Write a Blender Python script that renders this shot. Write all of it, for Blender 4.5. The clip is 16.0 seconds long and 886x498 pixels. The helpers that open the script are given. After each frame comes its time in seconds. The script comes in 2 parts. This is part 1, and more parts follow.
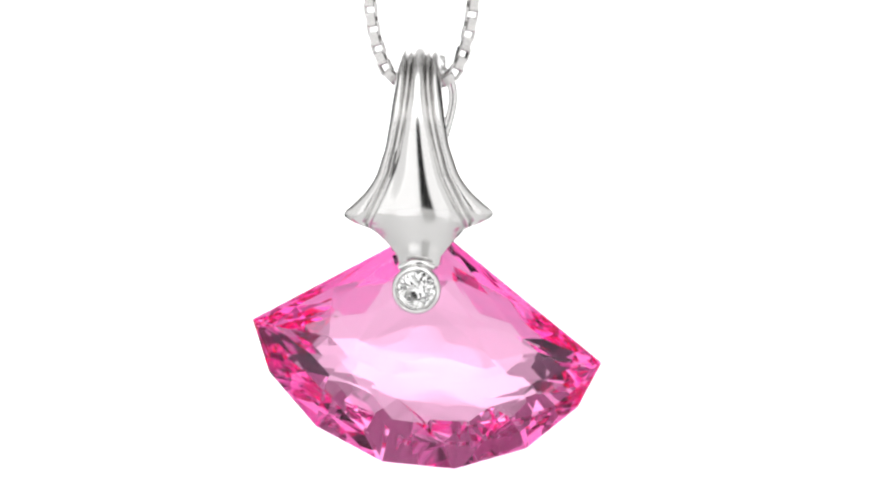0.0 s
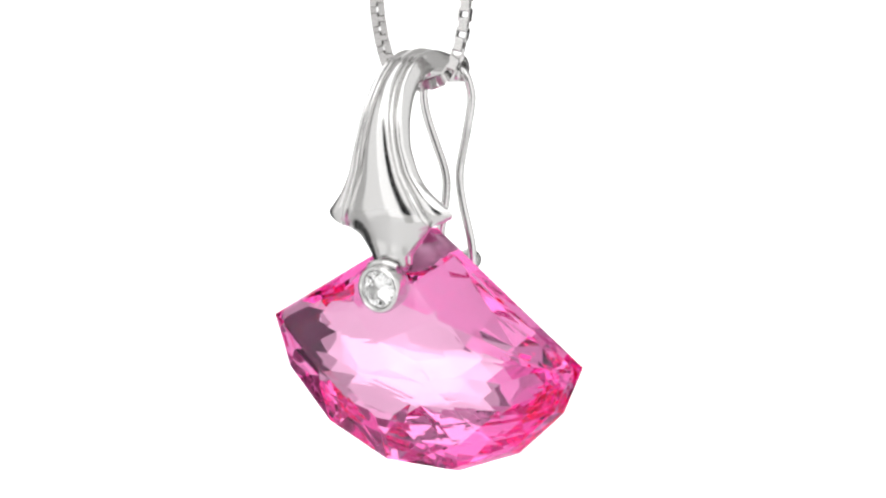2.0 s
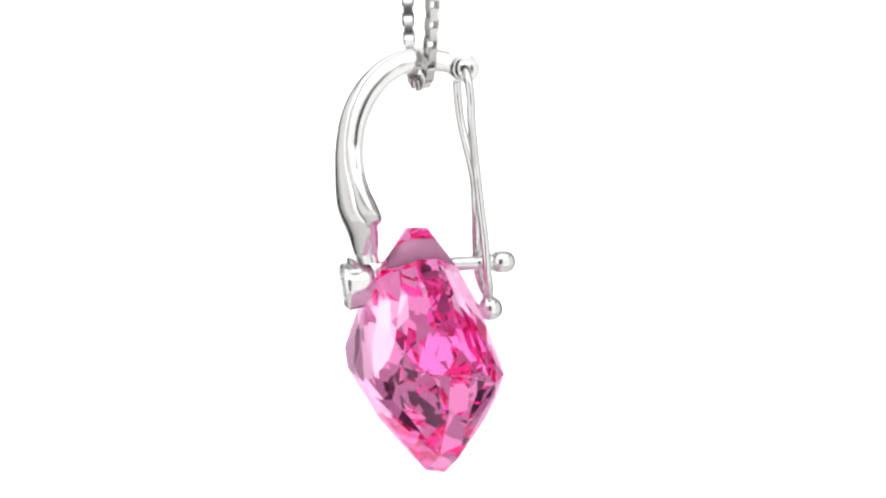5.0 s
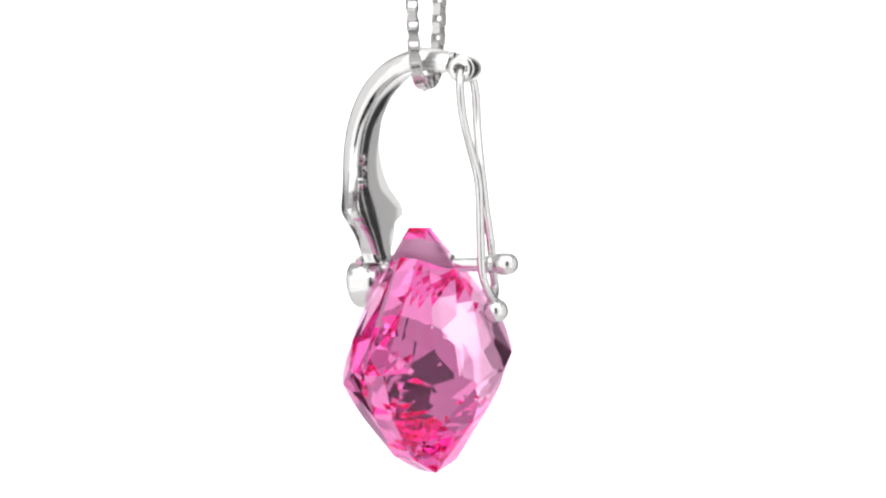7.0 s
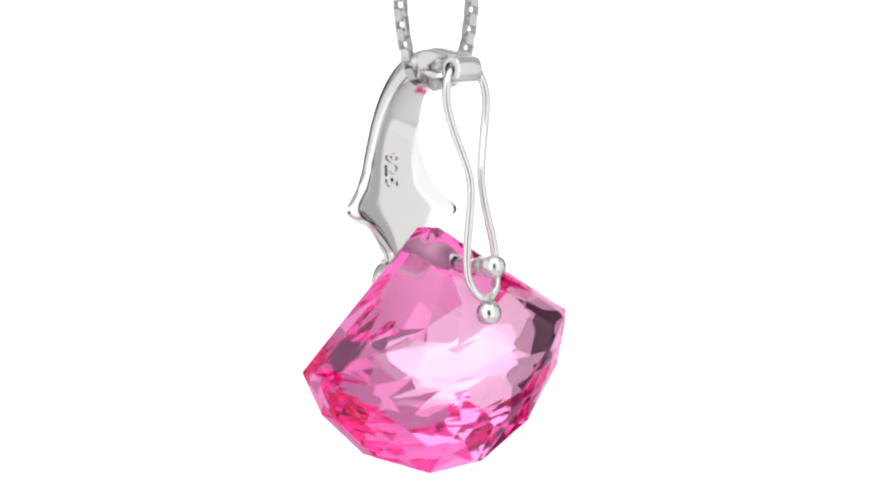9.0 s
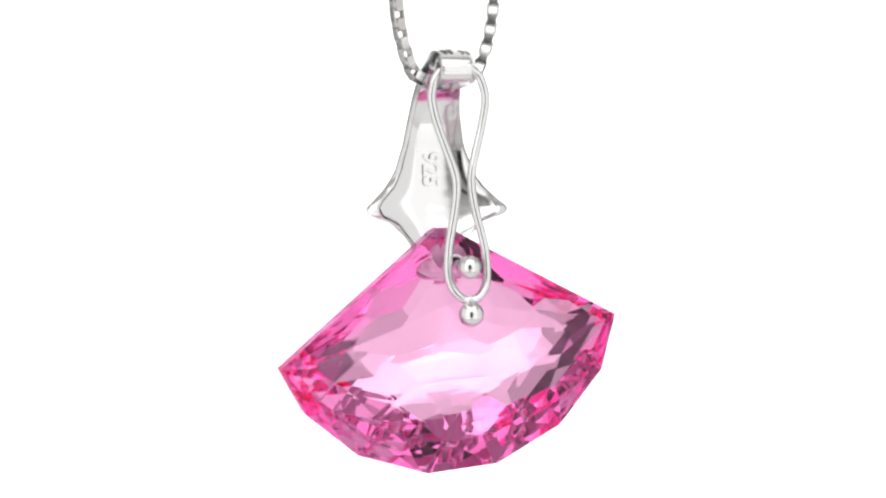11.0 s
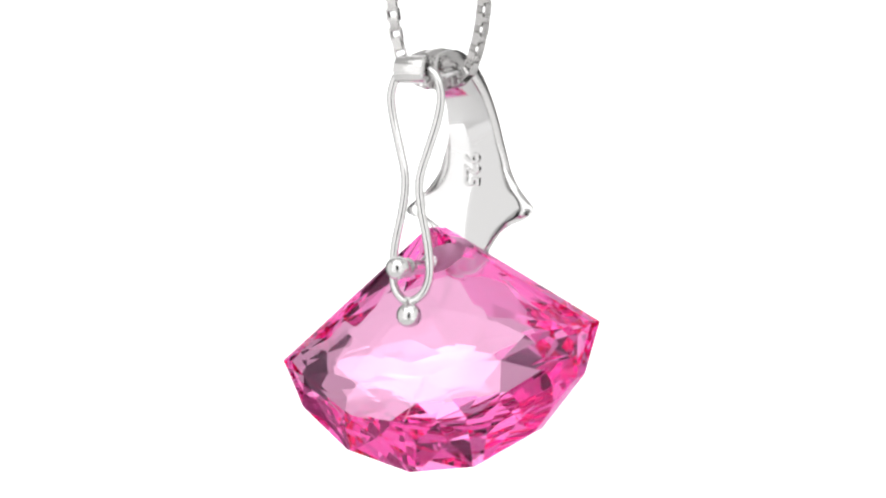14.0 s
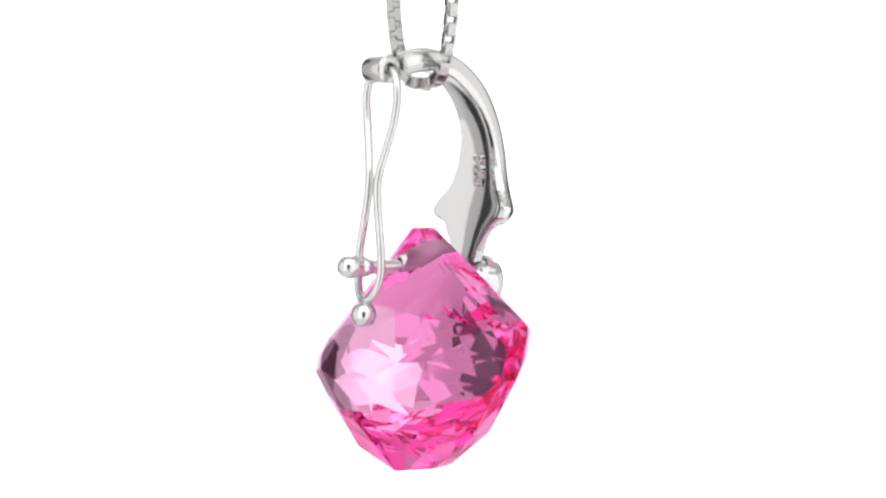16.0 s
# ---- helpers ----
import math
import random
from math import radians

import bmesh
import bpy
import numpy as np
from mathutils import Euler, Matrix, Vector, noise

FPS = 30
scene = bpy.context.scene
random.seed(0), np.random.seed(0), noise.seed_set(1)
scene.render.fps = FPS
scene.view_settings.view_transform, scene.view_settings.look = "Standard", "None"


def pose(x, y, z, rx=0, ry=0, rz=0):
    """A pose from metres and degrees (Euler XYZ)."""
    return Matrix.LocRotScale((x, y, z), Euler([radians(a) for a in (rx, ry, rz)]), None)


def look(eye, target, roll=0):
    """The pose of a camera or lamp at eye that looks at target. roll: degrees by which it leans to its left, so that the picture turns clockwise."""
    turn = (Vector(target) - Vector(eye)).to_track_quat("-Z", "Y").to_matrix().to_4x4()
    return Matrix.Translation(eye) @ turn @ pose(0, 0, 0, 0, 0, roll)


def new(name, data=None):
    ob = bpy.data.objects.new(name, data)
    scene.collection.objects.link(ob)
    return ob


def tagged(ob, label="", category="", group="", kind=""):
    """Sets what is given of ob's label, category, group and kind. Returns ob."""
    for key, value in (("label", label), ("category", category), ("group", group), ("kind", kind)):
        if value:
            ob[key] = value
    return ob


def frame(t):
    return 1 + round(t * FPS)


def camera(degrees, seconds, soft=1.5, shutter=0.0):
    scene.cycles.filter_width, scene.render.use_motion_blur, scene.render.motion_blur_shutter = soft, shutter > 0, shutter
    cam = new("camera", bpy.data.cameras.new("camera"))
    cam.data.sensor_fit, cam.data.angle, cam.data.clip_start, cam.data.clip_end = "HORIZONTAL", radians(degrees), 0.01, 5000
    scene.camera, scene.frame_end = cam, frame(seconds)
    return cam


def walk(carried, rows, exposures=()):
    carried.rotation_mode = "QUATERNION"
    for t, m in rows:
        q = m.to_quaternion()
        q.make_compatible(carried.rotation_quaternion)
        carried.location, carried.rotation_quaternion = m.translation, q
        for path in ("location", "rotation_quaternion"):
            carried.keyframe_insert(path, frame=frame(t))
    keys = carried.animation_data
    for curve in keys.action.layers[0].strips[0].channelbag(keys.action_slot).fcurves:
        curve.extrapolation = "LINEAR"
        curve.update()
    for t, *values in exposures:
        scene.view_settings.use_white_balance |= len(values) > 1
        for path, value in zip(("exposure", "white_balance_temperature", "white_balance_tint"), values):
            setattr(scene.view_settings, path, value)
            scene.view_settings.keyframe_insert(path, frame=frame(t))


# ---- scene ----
U = 1 / 30000            # the unit of the drawings below: a thirtieth of a millimetre
HANG = 0.25              # height of the pendant's middle over the sweep, in metres

# ---- the camera stands still, a little above the pendant ----
cam = camera(10.4, 16.0, soft=2.3)
TILT, FAR = radians(2.73), 8633 * U
EYE = (0, -FAR * math.cos(TILT), HANG + FAR * math.sin(TILT))
walk(cam, [(0.0, look(EYE, (0, 0, HANG))), (16.0, look(EYE, (0, 0, HANG)))])

# ---- light: a white tent, softboxes at the sides, one added above, a backdrop lamp ----
world = bpy.data.worlds.new("white_tent")
scene.world = world
world.use_nodes = True
sky = world.node_tree.nodes["Background"]
sky.inputs["Color"].default_value = (1.0, 0.99, 0.98, 1)
sky.inputs["Strength"].default_value = 0.54
scene.view_settings.exposure = 0.0
scene.cycles.max_bounces = scene.cycles.transmission_bounces = scene.cycles.glossy_bounces = 32   # light goes round in the stone many times


def softbox(name, eye, target, wide, high, radiance):
    lamp = bpy.data.lights.new(name, "AREA")
    lamp.shape, lamp.size, lamp.size_y = "RECTANGLE", wide, high
    lamp.energy = radiance * math.pi * wide * high
    new(name, lamp).matrix_basis = look(eye, target)


MIDDLE = (0, 0, HANG)
softbox("softbox", (-0.180, -0.262, 0.285), MIDDLE, 0.25, 0.56, 0.84)
softbox("softbox", (0.180, -0.262, 0.285), MIDDLE, 0.25, 0.56, 0.76)
softbox("softbox", (-0.40, -0.06, 0.285), MIDDLE, 0.42, 0.56, 0.48)
softbox("softbox", (0.40, -0.07, 0.285), MIDDLE, 0.40, 0.56, 0.46)
# added overhead, with no known source: brightens the stone's apex and lower rim
softbox("softbox", (0.0, -0.20, 0.62), MIDDLE, 0.60, 0.46, 1.15)
spot = bpy.data.lights.new("backdrop_lamp", "SPOT")
spot.energy, spot.spot_size, spot.spot_blend, spot.shadow_soft_size = 6.0, radians(44), 1.0, 0.02
new("backdrop_lamp", spot).matrix_basis = look((0.0, 0.02, 0.06), (0, 0.32, 0.245))


# ---- materials ----
def material(name):
    m = bpy.data.materials.new(name)
    m.use_nodes = True
    return m, m.node_tree.nodes, m.node_tree.links, m.node_tree.nodes["Principled BSDF"]


def grain(nodes, links, shader, scale, low, high, bump=0.0, detail=4):
    """Roughness that varies from place to place, and a fine relief."""
    where = nodes.new("ShaderNodeTexCoord")
    tex = nodes.new("ShaderNodeTexNoise")
    tex.inputs["Scale"].default_value, tex.inputs["Detail"].default_value = scale, detail
    links.new(where.outputs["Object"], tex.inputs["Vector"])
    span = nodes.new("ShaderNodeMapRange")
    span.inputs["To Min"].default_value, span.inputs["To Max"].default_value = low, high
    links.new(tex.outputs["Fac"], span.inputs["Value"])
    links.new(span.outputs["Result"], shader.inputs["Roughness"])
    if bump:
        fine = nodes.new("ShaderNodeTexNoise")
        fine.inputs["Scale"].default_value = scale * 6
        links.new(where.outputs["Object"], fine.inputs["Vector"])
        relief = nodes.new("ShaderNodeBump")
        relief.inputs["Strength"].default_value, relief.inputs["Distance"].default_value = bump, 0.00002
        links.new(fine.outputs["Fac"], relief.inputs["Height"])
        links.new(relief.outputs["Normal"], shader.inputs["Normal"])


def metal(name, colour, low, high, bump=0.0):
    m, nodes, links, shader = material(name)
    shader.inputs["Base Color"].default_value = (*colour, 1)
    shader.inputs["Metallic"].default_value = 1
    grain(nodes, links, shader, 700, low, high, bump)
    return m


def cut_stone(name, through_colour, inner_colour, ior):
    """Clear stone: light that only passes is tinted little, light that turns about inside goes a longer way and is tinted more."""
    m, nodes, links, shader = material(name)
    nodes.remove(shader)
    gloss = nodes.new("ShaderNodeFresnel")
    gloss.inputs["IOR"].default_value = ior
    passing = nodes.new("ShaderNodeBsdfRefraction")
    passing.inputs["Color"].default_value = (*through_colour, 1)
    passing.inputs["Roughness"].default_value = 0.0
    passing.inputs["IOR"].default_value = ior
    turning = nodes.new("ShaderNodeBsdfGlossy")
    turning.inputs["Color"].default_value = (*inner_colour, 1)
    turning.inputs["Roughness"].default_value = 0.0
    both = nodes.new("ShaderNodeMixShader")
    links.new(gloss.outputs["Fac"], both.inputs["Fac"])
    links.new(passing.outputs["BSDF"], both.inputs[1])
    links.new(turning.outputs["BSDF"], both.inputs[2])
    links.new(both.outputs["Shader"], nodes["Material Output"].inputs["Surface"])
    return m


def plain(name, colour, low, high, scale=30, bump=0.0):
    m, nodes, links, shader = material(name)
    shader.inputs["Base Color"].default_value = (*colour, 1)
    grain(nodes, links, shader, scale, low, high, bump)
    return m


SILVER = metal("polished_silver", (0.72, 0.715, 0.71), 0.12, 0.20)
SILVER_INSIDE = metal("bright_silver", (0.74, 0.735, 0.735), 0.08, 0.14)
SILVER_CHAIN = metal("chain_silver", (0.58, 0.57, 0.565), 0.17, 0.30)
PINK = cut_stone("pink_topaz", (0.98, 0.71, 0.87), (0.985, 0.56, 0.82), 1.62)
FROST = plain("ground_pink_stone", (1.0, 0.96, 0.98), 0.45, 0.65, 900, 0.3)
FROST.node_tree.nodes["Principled BSDF"].inputs["Transmission Weight"].default_value = 0.2
FROST.node_tree.nodes["Principled BSDF"].inputs["IOR"].default_value = 1.18
CLEAR = cut_stone("clear_brilliant", (0.99, 0.99, 0.99), (0.99, 0.99, 0.99), 2.3)
PAPER = plain("white_sweep_paper", (0.92, 0.92, 0.92), 0.7, 0.9)
CARD = plain("white_card", (0.80, 0.80, 0.79), 0.6, 0.8)
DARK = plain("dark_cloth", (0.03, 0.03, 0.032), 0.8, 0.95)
BLACK = plain("black_felt", (0.012, 0.012, 0.012), 0.8, 0.95)


# ---- helpers for meshes ----
def finish(bm, smooth_below=0.0):
    bmesh.ops.recalc_face_normals(bm, faces=bm.faces)
    for f in bm.faces:
        f.smooth = smooth_below > 0
    for e in bm.edges:
        e.smooth = len(e.link_faces) == 2 and e.calc_face_angle(0) < radians(smooth_below)
    return bm


def part(name, bm, material, parent=None, label=""):
    mesh = bpy.data.meshes.new(name)
    bm.to_mesh(mesh)
    bm.free()
    mesh.materials.append(material)
    ob = new(name, mesh)
    ob.parent = parent
    return tagged(ob, label)


def empty(name, m):
    ob = new(name)
    ob.empty_display_size = 0.002
    ob.matrix_basis = m
    return ob


def box(bm, x0, y0, z0, x1, y1, z1):
    vs = [bm.verts.new((x, y, z)) for x in (x0, x1) for y in (y0, y1) for z in (z0, z1)]
    for a, b, c, d in ((0, 1, 3, 2), (4, 6, 7, 5), (0, 4, 5, 1), (2, 3, 7, 6), (0, 2, 6, 4), (1, 5, 7, 3)):
        bm.faces.new((vs[a], vs[b], vs[c], vs[d]))


def smooth_line(points, steps):
    """A smooth curve through points (Catmull-Rom), with that many steps from each to the next."""
    pts = [Vector(p) for p in points]
    pts = [2 * pts[0] - pts[1], *pts, 2 * pts[-1] - pts[-2]]
    out = []
    for a, b, c, d in zip(pts, pts[1:], pts[2:], pts[3:]):
        for k in range(steps):
            t = k / steps
            out.append(0.5 * (2 * b + (c - a) * t + (2 * a - 5 * b + 4 * c - d) * t * t + (3 * b - a - 3 * c + d) * t ** 3))
    return [*out, pts[-2]]


def tube(bm, line, radius, sides=14):
    """A round wire along a line of points, closed at both ends."""
    side = None
    rings = []
    for k, p in enumerate(line):
        way = (line[min(k + 1, len(line) - 1)] - line[max(k - 1, 0)]).normalized()
        side = way.orthogonal() if side is None else side - way * side.dot(way)
        side.normalize()
        up = way.cross(side)
        r = radius(k / (len(line) - 1)) if callable(radius) else radius
        rings.append([bm.verts.new(p + r * (math.cos(a) * side + math.sin(a) * up)) for a in (2 * math.pi * i / sides for i in range(sides))])
    for r, q in zip(rings, rings[1:]):
        for i in range(sides):
            bm.faces.new((r[i], r[(i + 1) % sides], q[(i + 1) % sides], q[i]))
    bm.faces.new(rings[0][::-1]), bm.faces.new(rings[-1])


def lathe(bm, profile, m, sides=40):
    """Turns a profile of (along, radius) round the local x axis of m. A radius of 0 closes the end."""
    rings = []
    for a, r in profile:
        if r == 0:
            rings.append([bm.verts.new(m @ Vector((a, 0, 0)))])
        else:
            rings.append([bm.verts.new(m @ Vector((a, r * math.cos(w), r * math.sin(w)))) for w in (2 * math.pi * i / sides for i in range(sides))])
    for r, q in zip(rings, rings[1:]):
        for i in range(sides):
            j = (i + 1) % sides
            ring = [r[i % len(r)], r[j % len(r)], q[j % len(q)], q[i % len(q)]]
            ring = [v for k, v in enumerate(ring) if v not in ring[:k]]
            if len(ring) > 2:
                bm.faces.new(ring)


def scaled(bm):
    bmesh.ops.scale(bm, vec=(U, U, U), verts=bm.verts)
    return bm


def along(a, b):
    """A pose at a whose x axis points to b."""
    a, b = Vector(a), Vector(b)
    return Matrix.Translation(a) @ (b - a).to_track_quat("X", "Z").to_matrix().to_4x4()


# ---- the setting ----
def sweep():
    """White paper that hangs behind and runs forward over the board below in one bend."""
    bm = bmesh.new()
    line = [(0.32, 1.1), (0.32, 0.6), (0.32, 0.3)]
    line += [(0.32 - 0.2 * (1 - math.cos(a)), 0.2 - 0.2 * math.sin(a)) for a in (math.pi / 2 * k / 12 for k in range(13))]
    line += [(0.0, 0.0), (-0.25, 0.0), (-0.5, 0.0)]
    pts = [Vector(p) for p in line]
    faces_of = []
    for k, p in enumerate(pts):
        way = (pts[min(k + 1, len(pts) - 1)] - pts[max(k - 1, 0)]).normalized()
        behind = p + 0.003 * Vector((-way.y, way.x))
        faces_of.append([bm.verts.new((x, *q)) for x, q in ((-0.13, p), (0.13, p), (0.13, behind), (-0.13, behind))])
    for r, q in zip(faces_of, faces_of[1:]):
        for k in range(4):
            bm.faces.new((r[k], r[(k + 1) % 4], q[(k + 1) % 4], q[k]))
    bm.faces.new(faces_of[0]), bm.faces.new(faces_of[-1])
    tagged(part("backdrop", finish(bm, 40), PAPER), "seamless white paper sweep behind and below the pendant", "backdrop", kind="structure")


def low_board():
    # added reflector, out of view: lightens what the downward-facing silver mirrors
    bm = bmesh.new()
    box(bm, -0.7, -0.7, -0.03, 0.7, 0.36, -0.004)
    tagged(part("floor", finish(bm), PAPER), "white reflector board added under the paper sweep", "floor", kind="structure")


def front_cards():
    """The dark hood round the camera, and a white card below it."""
    half, low = 0.055, 0.165
    bm = bmesh.new()
    box(bm, -half + 0.0004, -0.272, 0.0, half - 0.0004, -0.268, low)
    tagged(part("wall_1", finish(bm), CARD), "white card standing below the camera", "wall", kind="structure")
    bm = bmesh.new()
    a, b = half + 0.0005, half + 0.004
    box(bm, -b, -0.40, low - 0.02, -a, -0.2735, 0.38)
    box(bm, a, -0.40, low - 0.02, b, -0.2735, 0.38)
    box(bm, -b, -0.404, low - 0.02, b, -0.4005, 0.38)
    box(bm, -b, -0.404, 0.3805, b, -0.2735, 0.384)
    box(bm, -a + 0.0002, -0.40, low - 0.02, a - 0.0002, -0.2735, low - 0.016)
    tagged(part("wall_2", finish(bm), BLACK), "black hood round the camera", "wall", kind="structure")


def dark_flags():
    """Unseen black flags beside the lit paper, placed for silver and stone to mirror."""
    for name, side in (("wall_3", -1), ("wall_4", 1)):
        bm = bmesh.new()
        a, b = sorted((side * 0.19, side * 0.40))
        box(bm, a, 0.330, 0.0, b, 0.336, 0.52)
        tagged(part(name, finish(bm), DARK), "black cloth flag out of view beside the white paper", "wall", kind="structure")


sweep()
dark_flags()
low_board()
front_cards()

# ---- the pendant ----
START = pose(0, 0, HANG)
pendant = tagged(empty("pendant", START), "polished silver pendant with a large pink fan-cut stone", "pendant")
MOUNT = pose(0, 0, 0, 0, 0, -7) @ pose(-22, 0, 0)      # the silver mount is turned a little against the stone


SQUARE = pose(0, 78, 0) @ pose(0, 0, 0, 0, 0, 6) @ pose(0, -78, 0)      # hinge and clasp stand square to the stone


def mounted(bm):
    bm.transform(MOUNT)
    return scaled(bm)


def line_at(points, x):
    """The height of a broken line at x."""
    return float(np.interp(x, [p[0] for p in points], [p[1] for p in points]))


def soft_at(points, x):
    """The same with the corners of the line rounded."""
    return sum(line_at(points, x + k * 5) for k in range(-4, 5)) / 9


def fan_stone():
    """A fan: two straight sides, a bottom in seven straight facets, and a domed, faceted face on both sides."""
    top = [(-326, -122), (-18, 38), (2, 38), (292, -204)]
    low = [(-326, -122), (-298, -215), (-217, -312), (-99, -377), (30, -391), (157, -355), (250, -281), (292, -204)]
    crest = [(-326, -122), (-220, -170), (-110, -203), (0, -218), (110, -224), (200, -220), (292, -204)]

    def middle(z):
        return -7 + (38 - z) / 429 * 22

    def deep(x):
        s = min(1, abs(x + 17) / 310)
        return 112 * (1 - s ** 2.75)

    rng = random.Random(4)
    points = []
    for x, z in top:
        points += [(x, middle(z) - 17, z), (x, middle(z) + 17, z)]
    for x, z in low[1:-1]:
        points += [(x, middle(z) - 17, z), (x, middle(z) + 17, z - 5)]
    # rows of facet corners: share of the way from the crest to the rim, share of the depth left there, above or below, and where they lie across the fan
    steps = lambda first, count: [first + (1 - 2 * first) * k / (count - 1) for k in range(count)]
    rows = ((0.0, 1.0, 1, steps(0.06, 9)), (0.25, 0.89, 1, (0.035, *steps(0.115, 8), 0.965)), (0.50, 0.73, 1, steps(0.09, 7)), (0.74, 0.45, 1, (0.06, 0.28, 0.50, 0.72, 0.94)),
            (0.24, 0.85, 0, (0.03, *steps(0.115, 8), 0.97)), (0.52, 0.60, 0, (0.05, *steps(0.10, 9), 0.95)), (0.82, 0.23, 0, (0.06, *steps(0.13, 8), 0.94)))
    for side in (-1, 1):
        shift = 0 if side < 0 else 26
        for a, rise, up, shares in rows:
            for k, share in enumerate(shares):
                x = -326 + 618 * share + (shift if 0 < k < len(shares) - 1 else 0)
                z0, z1 = line_at(crest, x), line_at(top if up else low, x)
                z = z0 + (z1 - z0) * a + (8 * (-1) ** k if a == 0 else 0)
                points.append((x, middle(z) + side * (16 + deep(x) * rise + rng.uniform(-1.5, 1.5)), z))
    bm = bmesh.new()
    for p in points:
        bm.verts.new(p)
    hull = bmesh.ops.convex_hull(bm, input=bm.verts)
    bmesh.ops.delete(bm, geom=list({g for g in hull["geom_interior"] if isinstance(g, bmesh.types.BMVert)}), context="VERTS")
    bmesh.ops.dissolve_limit(bm, angle_limit=radians(2.5), verts=bm.verts, edges=bm.edges)
    bm.transform(pose(0, 0, 0, 0, 0, -2.3))
    part("fan_stone", finish(scaled(bm)), PINK, pendant, "transparent pink faceted fan-shaped stone")


def bail():
    """The front: a ribbon that rises from the bezel, swells into two wings, and bends over the chain to the hinge."""
    spine = smooth_line([(-117, -24), (-124, -6), (-132.5, 18), (-142, 38), (-147, 48), (-151, 58), (-154.2, 68), (-156.6, 80), (-158, 105), (-158, 135), (-155, 178),
                         (-142, 234), (-118, 283), (-87, 318), (-55, 339), (-20, 350), (12, 350), (49, 343)], 8)
    # the back keeps an even curve where the front has its kink
    spine_in = smooth_line([(-119, -24), (-126, -6), (-134, 18), (-141, 40), (-144.5, 52), (-147.5, 64), (-150, 74), (-152.3, 86), (-155, 105), (-157, 135), (-155, 178),
                            (-142, 234), (-118, 283), (-87, 318), (-55, 339), (-20, 350), (12, 350), (49, 343)], 8)
    half_at = [(-30, 35), (-8, 39), (18, 63), (30, 77), (38, 86), (42, 93), (45, 104), (48, 115), (53, 125), (59, 130), (65, 131), (71, 127), (79, 119), (91, 107), (105, 93), (121, 81), (141, 70),
               (191, 55), (241, 47), (291, 41), (330, 37), (350, 34)]
    leaf_at = [(-30, 34), (-8, 38), (18, 60), (29, 73), (36, 80), (42, 82), (50, 80), (60, 75), (72, 69), (85, 64), (100, 57), (120, 49), (141, 41), (191, 30), (241, 20), (291, 14), (350, 11)]
    dome_at = [(-30, 60), (0, 69), (18, 76), (30, 80), (42, 82.5), (50, 81), (60, 76), (72, 70), (85, 64.6), (100, 57.4), (120, 49.2), (141, 41), (191, 30), (241, 20), (291, 14), (350, 11)]
    rib_at = [(10, 1), (34, 4), (42, 8), (50, 12), (70, 14), (100, 13), (141, 10), (191, 9), (350, 9)]
    crown_at = [(-30, 18), (10, 25), (60, 25), (100, 21), (190, 13), (270, 13), (320, 13), (350, 12)]
    bend_at = [(-30, 0.0075), (5, 0.0060), (30, 0.0040), (50, 0.0020), (70, 0.0018), (100, 0.0032), (141, 0.0046), (190, 0.0056), (350, 0.005)]
    outer, inner = [], []
    for k, p in enumerate(spine):
        q, r = spine[max(k - 1, 0)], spine[min(k + 1, len(spine) - 1)]
        way = (r - q).normalized()
        out = Vector((-way.y, way.x))
        # low down the sides fall straight back, higher up square to the ribbon
        fall = Vector((-1, 0)).lerp(out, min(1, max(0, (p.y - 110) / 90))).normalized()
        # past the bend the height counts along the ribbon
        z = p.y if p.x < -55 else 339 + (p.x + 55) * 0.12
        half, leaf, crown, bend = line_at(half_at, z), line_at(leaf_at, z), soft_at(crown_at, z), soft_at(bend_at, z)
        leaf = min(leaf, half - 0.6)
        dome = max(leaf, soft_at(dome_at, z))
        rib = min(line_at(rib_at, z), 0.85 * (half - leaf))
        flute = min(1.0, (half - leaf) / 14)
        cord = line_at([(230, 1.0), (310, 1.25)], z)
        deepen = line_at([(230, 0.0), (310, 4.5)], z)      # the cords part deeper over the bend
        ease = line_at([(150, 1.0), (260, 0.55)], z)
        full = soft_at([(0, 0.60), (40, 0.46), (150, 0.52), (250, 1.0)], z)
        spots = [(x / 12 * leaf, full * crown * (1 - (x / 12 * leaf / dome) ** 2.2) ** ease - deepen * (x / 12) ** 4) for x in range(13)]
        spots += [(leaf + rib * x / 6, 8.5 * cord * flute * math.sin(math.pi * x / 6) ** 0.7 - deepen * (1 - math.sin(math.pi * x / 6) ** 0.7) if x < 6 else -deepen) for x in range(1, 7)]
        wide = half - leaf - rib
        spots += [(leaf + rib + wide * x / 9, flute * (10 * cord * math.sin(math.pi * x / 9) ** 0.7 - deepen * (1 - math.sin(math.pi * x / 9) ** 0.7) if x < 9 else 0.0)) for x in range(1, 10)]
        spots = [(-x, h) for x, h in spots[:0:-1]] + spots
        # the middle leaf leans a little to one side
        lean = soft_at([(-30, 0.15), (40, 0.12), (140, 0.12), (250, 0.0)], z)
        spots = [(x, h + lean * x * max(0.0, 1 - (x / dome) ** 4)) for x, h in spots]
        outer.append([Vector((x, *(p + out * (h - crown * 0.5) - fall * bend * x * x))) for x, h in spots])
        # the back is nearly flat, and follows the front where the wings bend away
        backs = []
        plate = soft_at([(0, 0.96), (30, 0.90), (50, 0.86), (90, 0.88), (140, 0.93), (350, 0.97)], z)
        for x, h in spots:
            x *= plate
            flat = -crown * 0.5 - line_at([(100, 18), (180, 23)], z) - 0.24 * (math.sqrt(x * x + 3000) - 55)
            follow = -crown * 0.5 - bend * x * x - 12
            backs.append((x, -6 * math.log(math.exp(-flat / 6) + math.exp(-follow / 6))))
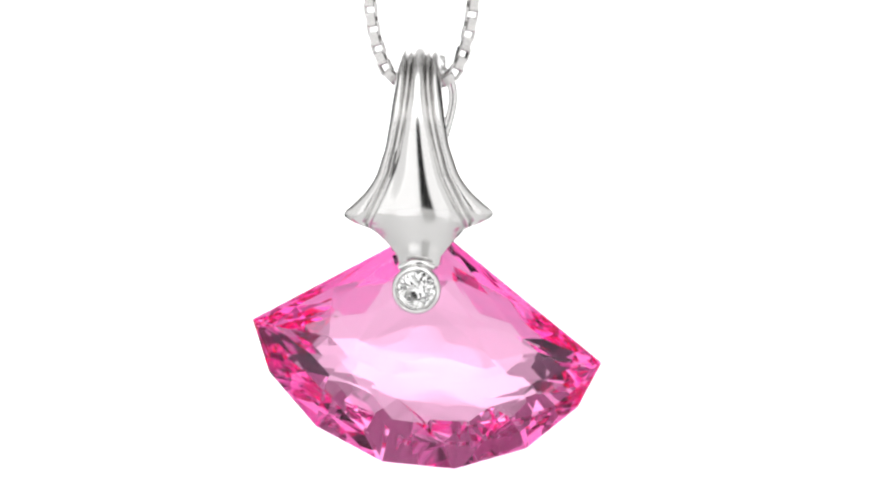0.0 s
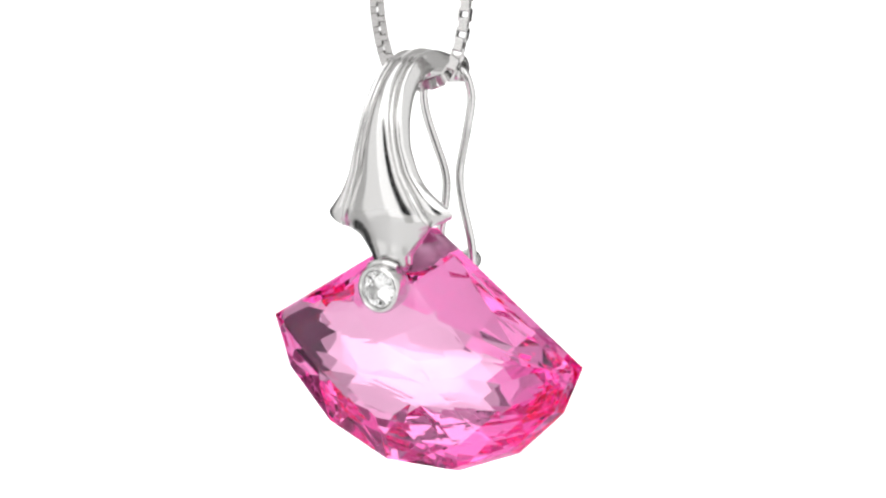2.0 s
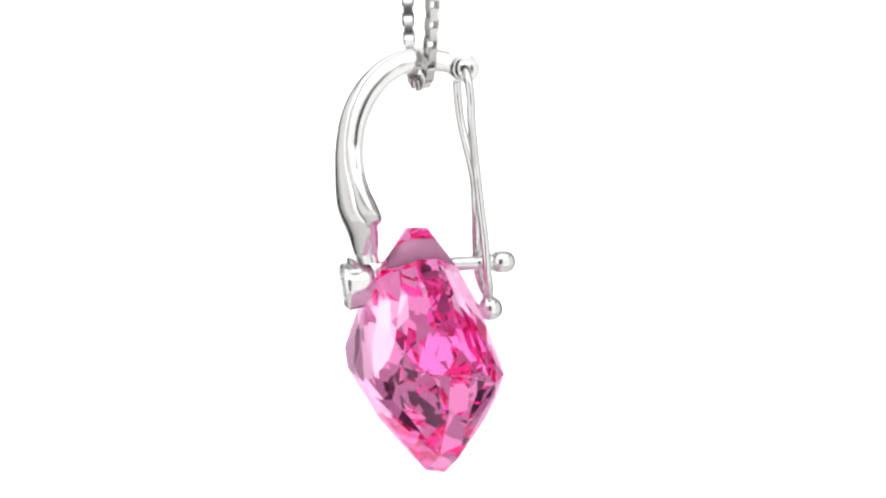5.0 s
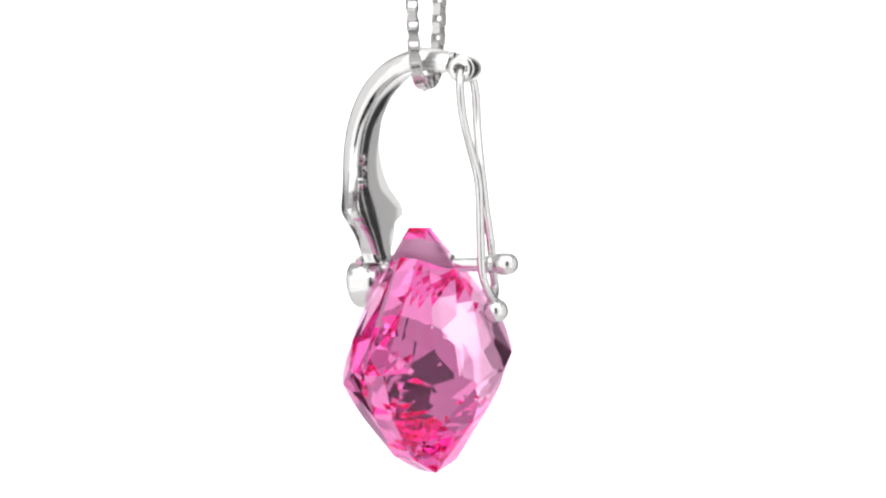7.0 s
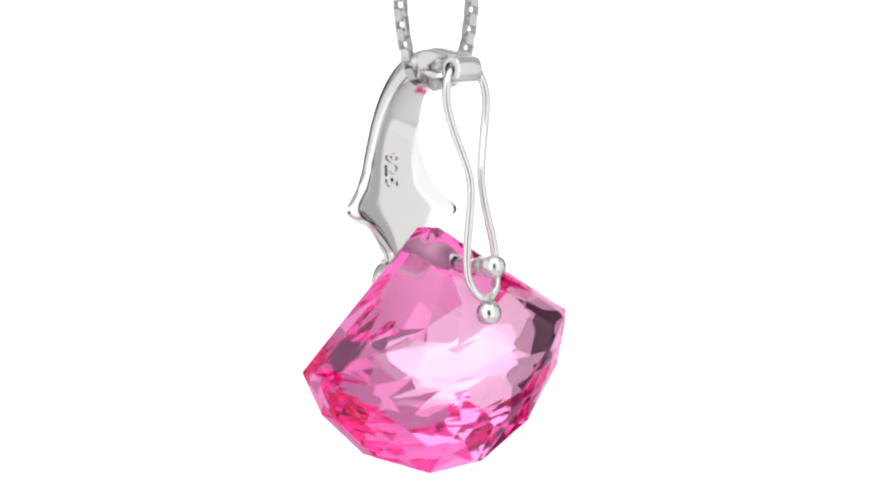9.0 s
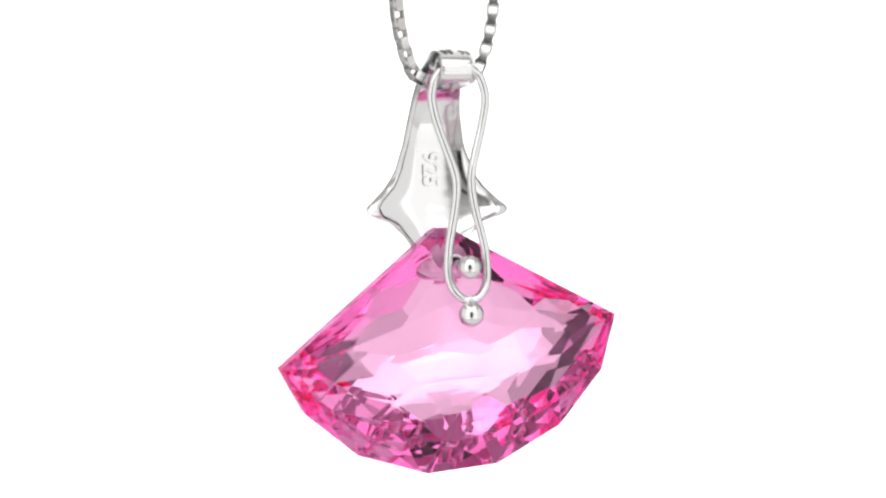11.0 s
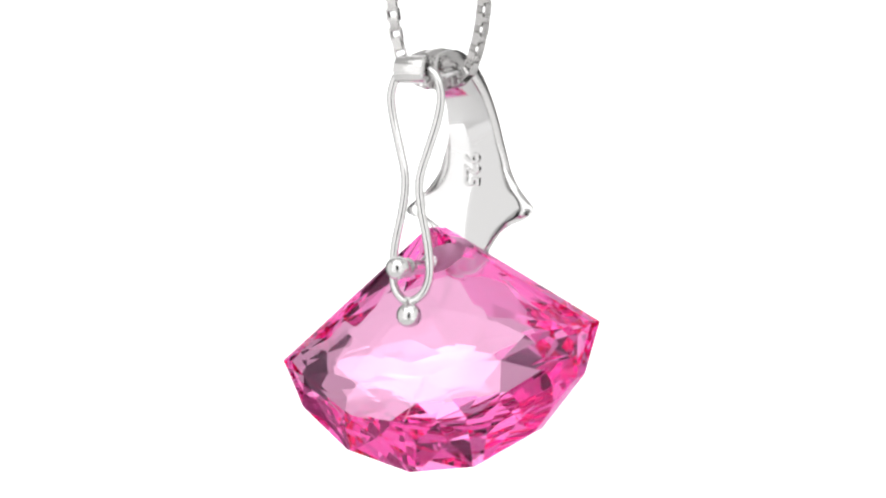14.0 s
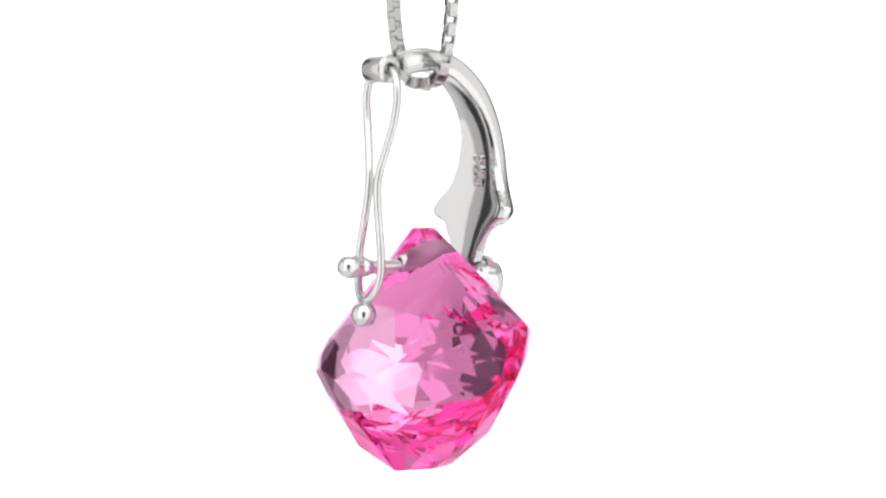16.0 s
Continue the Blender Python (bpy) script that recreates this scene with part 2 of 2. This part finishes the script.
        inner.append([Vector((x, *(spine_in[k] + fall * h))) for x, h in backs])
    across = len(outer[0]) - 1
    def sheet(bm, grid):
        rows = [[bm.verts.new(v) for v in row] for row in grid]
        for r, q in zip(rows, rows[1:]):
            for i in range(across):
                bm.faces.new((r[i], r[i + 1], q[i + 1], q[i]))
        return rows

    def placed(bm):
        bmesh.ops.remove_doubles(bm, verts=bm.verts, dist=0.3)
        bmesh.ops.holes_fill(bm, edges=[e for e in bm.edges if len(e.link_faces) == 1], sides=16)
        bm.transform(pose(4, -143.5, 0) @ pose(0, 0, 0, 0, 0, 2.6) @ pose(0, 150, 0))
        return finish(mounted(bm), 42)

    # the casting: front, rims and a rough back; the bright lining lies on its back
    bm = bmesh.new()
    a, b = sheet(bm, outer), sheet(bm, inner)
    for i, side in ((0, -1), (across, 1)):
        rim = []
        for r, q in zip(a, b):
            deep = (r[i].co - q[i].co).length
            ring = [bm.verts.new(r[i].co.lerp(q[i].co, t / 5) + Vector((side * 0.13 * deep * math.sin(math.pi * t / 5), 0, 0))) for t in range(1, 5)]
            rim.append([r[i], *ring, q[i]])
        for r, q in zip(rim, rim[1:]):
            for t in range(5):
                bm.faces.new((r[t], r[t + 1], q[t + 1], q[t]))
    for i in range(across):
        bm.faces.new((a[0][i], a[0][i + 1], b[0][i + 1], b[0][i]))
        bm.faces.new((a[-1][i], a[-1][i + 1], b[-1][i + 1], b[-1][i]))
    ob = part("bail", placed(bm), SILVER, pendant, "polished fluted silver bail with two flared wings")
    # the lining: a thin plate a little smaller than the back
    bm = bmesh.new()
    shrunk = []
    for k, row in enumerate(inner[3:-2]):
        q, r = inner[k + 2][across // 2], inner[k + 4][across // 2]
        way = (r - q).normalized()
        lift = Vector((0, way.z, -way.y)) * 1.6
        shrunk.append([Vector((v.x * 0.93, v.y, v.z)) + lift for v in row])
    deep = [[v - 2.4 * Vector((0, 1, 0)) for v in row] for row in shrunk]
    a, b = sheet(bm, shrunk), sheet(bm, deep)
    for k in range(len(a) - 1):
        for i in (0, across):
            bm.faces.new((a[k][i], a[k + 1][i], b[k + 1][i], b[k][i]))
    part("lining", placed(bm), SILVER_INSIDE, ob, "mirror-bright silver back of the bail")


def bezel():
    bm = bmesh.new()
    m = along((0, -81, -58), (0, -137, -66))
    lathe(bm, [(0, 0), (0, 20), (0.8, 26), (3, 31), (7, 35), (13, 38), (22, 40), (31, 41.2), (40, 42), (50, 43.5), (55, 42.5), (58, 40), (59, 37), (57, 34.5), (50, 33.4), (44, 32.5), (17, 10), (17, 0)], m, 56)
    ob = part("bezel", finish(mounted(bm), 50), SILVER, pendant, "round polished silver bezel")
    bm = bmesh.new()
    # a brilliant: table, crown, girdle and pavilion
    ring = lambda a, r, n, off: [bm.verts.new(m @ Vector((a, r * math.cos(w), r * math.sin(w)))) for w in (2 * math.pi * (k + off) / n for k in range(n))]
    ring(60, 18, 8, 0.5), ring(57.5, 25.5, 8, 0), ring(52, 33, 16, 0.25), ring(50.5, 33, 16, 0.25), ring(38.5, 17, 16, 0), bm.verts.new(m @ Vector((24, 0, 0)))
    bmesh.ops.convex_hull(bm, input=bm.verts)
    bmesh.ops.dissolve_limit(bm, angle_limit=radians(1.5), verts=bm.verts, edges=bm.edges)
    part("brilliant", finish(mounted(bm)), CLEAR, ob, "clear round brilliant-cut stone")
    bm = bmesh.new()
    tube(bm, smooth_line([(-30, -119, -26), (-15, -125, -20), (0, -127, -18), (15, -125, -20), (30, -119, -26)], 8), 5.5, 10)
    part("collar", finish(mounted(bm), 50), SILVER, pendant)


def pin():
    """The rod through the drilled stone, with the knob at its back end behind which the clasp snaps."""
    bm = bmesh.new()
    m = along((0, -82, -33), (-6, 156, -26))
    lathe(bm, [(0, 0), (0, 12), (40, 12), (60, 13), (184, 13), (194, 13.5), (197, 17), (203, 18), (208, 15), (212, 15), (217, 18.5), (226, 20.5), (238, 20), (247, 16), (252, 9), (254, 0)], m, 32)
    part("pin", finish(mounted(bm), 50), SILVER, pendant, "silver rod with a rounded knob")


def drill_sleeve():
    """The ground wall of the hole that is drilled through the stone for the rod."""
    bm = bmesh.new()
    m = along((-1, -50, -29), (-2, 50, -26))
    lathe(bm, [(0, 14.5), (0, 17), (10, 19), (25, 23), (50, 25), (75, 23), (90, 19), (100, 17), (100, 14.5), (0, 14.5)], m, 36)
    part("drill_sleeve", finish(mounted(bm), 40), FROST, pendant, "frosted pink drill hole in the stone")


def hinge():
    bm = bmesh.new()
    m = along((-24, 78, 319), (34, 78, 319))
    lathe(bm, [(0, 13), (0, 21), (2, 24), (6, 25), (52, 25), (56, 24), (58, 21), (58, 13), (29, 13), (0, 13)], m, 40)
    bm.transform(SQUARE)
    part("hinge", finish(mounted(bm), 40), SILVER, pendant, "polished silver hinge tube")


def clasp():
    """The sprung wire loop that hangs from the hinge to a bead at its foot."""
    right = [(20, 71, 319), (31, 72, 316), (42, 73, 306), (49, 75, 288), (52, 77, 264), (44, 80, 226), (29, 87, 181), (16, 94, 141), (13, 98, 111),
             (19, 101, 71), (29, 104, 31), (35, 106, 1), (37, 108, -39), (30, 113, -65), (14, 117, -81), (0, 118, -85)]
    shape = [(-5 + x, y + 5, z) for x, y, z in right] + [(-9 - x, y + 5, z) for x, y, z in right[-2::-1]]
    shape = [(0.91 * x + (z + 60) / 76, y, z) for x, y, z in shape]      # it hangs a little askew
    bm = bmesh.new()
    tube(bm, smooth_line(shape, 7), 7.7, 16)
    bm.transform(SQUARE)
    ob = part("clasp", finish(mounted(bm), 50), SILVER, pendant, "sprung silver wire loop")
    bm = bmesh.new()
    m = along((-7, 121, -80), (-8, 128, -112))
    lathe(bm, [(0, 0), (0, 8), (10, 10), (14, 15), (20, 20), (28, 22), (36, 22), (44, 18.5), (50, 11), (53, 0)], m, 32)
    bm.transform(SQUARE)
    part("bead", finish(mounted(bm), 50), SILVER, ob, "polished silver bead")


def hallmark():
    curve = bpy.data.curves.new("hallmark", "FONT")
    curve.body, curve.size, curve.extrude, curve.bevel_depth = "925", 42, 2.5, 0.9
    curve.align_x, curve.align_y = "CENTER", "CENTER"
    holder = bpy.data.objects.new("hallmark", curve)
    mesh = bpy.data.meshes.new_from_object(holder)
    bpy.data.objects.remove(holder)
    bm = bmesh.new()
    bm.from_mesh(mesh)
    bm.transform(pose(10, -116.8, 137, 0, 0, 4.0) @ pose(0, 0, 0, 90, 0, 180) @ pose(0, 0, 0, 0, 0, -90))
    part("hallmark", finish(mounted(bm), 30), SILVER_INSIDE, pendant, "raised silver hallmark 925")


# ---- the chain ----
def box_link(bm):
    """One link of a box chain: a square ring of flat band, with rounded corners."""
    long, wide, band, thick, bend = 12.8, 11.0, 7.8, 3.4, 3.6
    def loop(a, b, r):
        return [(sx * (a - r) + r * math.cos(w), sz * (b - r) + r * math.sin(w))
                for sx, sz, w0 in ((1, 1, 0), (-1, 1, 90), (-1, -1, 180), (1, -1, 270)) for w in (radians(w0 + 30 * k) for k in range(4))]
    o, i = loop(wide, long, bend), loop(wide - thick, long - thick, bend - 2)
    rings = [[bm.verts.new((x, s * band, z)) for x, z in edge] for edge, s in ((o, -1), (o, 1), (i, 1), (i, -1))]
    n = len(o)
    for r, q in zip(rings, rings[1:] + rings[:1]):
        for k in range(n):
            bm.faces.new((r[k], r[(k + 1) % n], q[(k + 1) % n], q[k]))


def chain():
    ob = tagged(empty("chain", START), "silver box-link chain threaded through the pendant's bail", "chain")
    half = [(0, 292), (30, 296), (55, 309), (68, 332), (75, 352), (82, 378), (88, 412), (91, 445), (93, 520), (95, 620), (96, 760), (97, 900)]
    line = smooth_line([(-19 - x, 0, z) for x, z in half[:0:-1]] + [(-19 + x, 0, z) for x, z in half], 30)
    bm = bmesh.new()
    box_link(bm)
    finish(scaled(bm), 35)
    mesh = bpy.data.meshes.new("link")
    bm.to_mesh(mesh)
    bm.free()
    mesh.materials.append(SILVER_CHAIN)
    rng = random.Random(8)
    gone, step, k = 0.0, 17.6, 0
    for p, q in zip(line, line[1:]):
        gone += (q - p).length
        if gone < step:
            continue
        gone -= step
        way = (q - p).normalized()
        side = Vector((0, 1, 0))
        turn = Matrix((side.cross(way), side, way)).transposed().to_4x4()
        link = new("link", mesh)
        link.parent = ob
        link.matrix_basis = Matrix.Translation(q * U) @ turn @ pose(0, 0, 0, 0, 0, 13 + rng.uniform(-7, 7) + 90 * (k % 2))
        k += 1
    return ob


fan_stone()
bail()
bezel()
pin()
drill_sleeve()
hinge()
clasp()
hallmark()
necklace = chain()


def motions():
    """The pendant and its chain turn together, once in about 24 seconds, and drift a little from side to side."""
    # seconds, sideways drift of the pendant and of the chain, turn in degrees
    turns = [(0, -11.1, -19.1, 1.3), (0.5, -11.5, -18.9, -5.9), (1, -12.5, -19.2, -13.3), (1.5, -14.1, -20.2, -20.9), (2, -16.4, -21.9, -29.0),
             (2.5, -19.9, -24.0, -37.2), (3, -23.4, -26.1, -45.3), (3.5, -27.3, -28.7, -53.0), (4, -32.2, -32.2, -60.7), (6.5, -37.9, -37.2, -97.9),
             (7, -36.2, -35.4, -105.3), (7.5, -34.2, -33.1, -112.6), (8, -31.8, -30.4, -119.9), (8.5, -28.4, -27.7, -127.1), (9, -25.4, -25.4, -134.3),
             (11.5, -8.1, -13.8, -168.2), (12, -8.5, -15.9, -175.3), (12.5, -8.8, -17.8, -183.0), (13, -11.8, -19.6, -190.7), (13.5, -15.6, -22.2, -198.4),
             (14, -20.2, -25.9, -205.9), (14.5, -24.7, -30.7, -213.5), (15, -31.1, -36.4, -221.1), (15.5, -37.8, -42.2, -227.7), (16, -43.8, -47.4, -234.9)]
    lean = pose(0, 0, -150 * U, 0, -0.5, 0) @ pose(0, 0, 150 * U)      # the pendant hangs a little out of true
    walk(pendant, [(t, pose(x * U, 0, HANG) @ lean @ pose(0, 0, 0, 0, 0, a)) for t, x, c, a in turns])
    walk(necklace, [(t, pose(c * U, 0, HANG, 0, 0, a)) for t, x, c, a in turns])


motions()
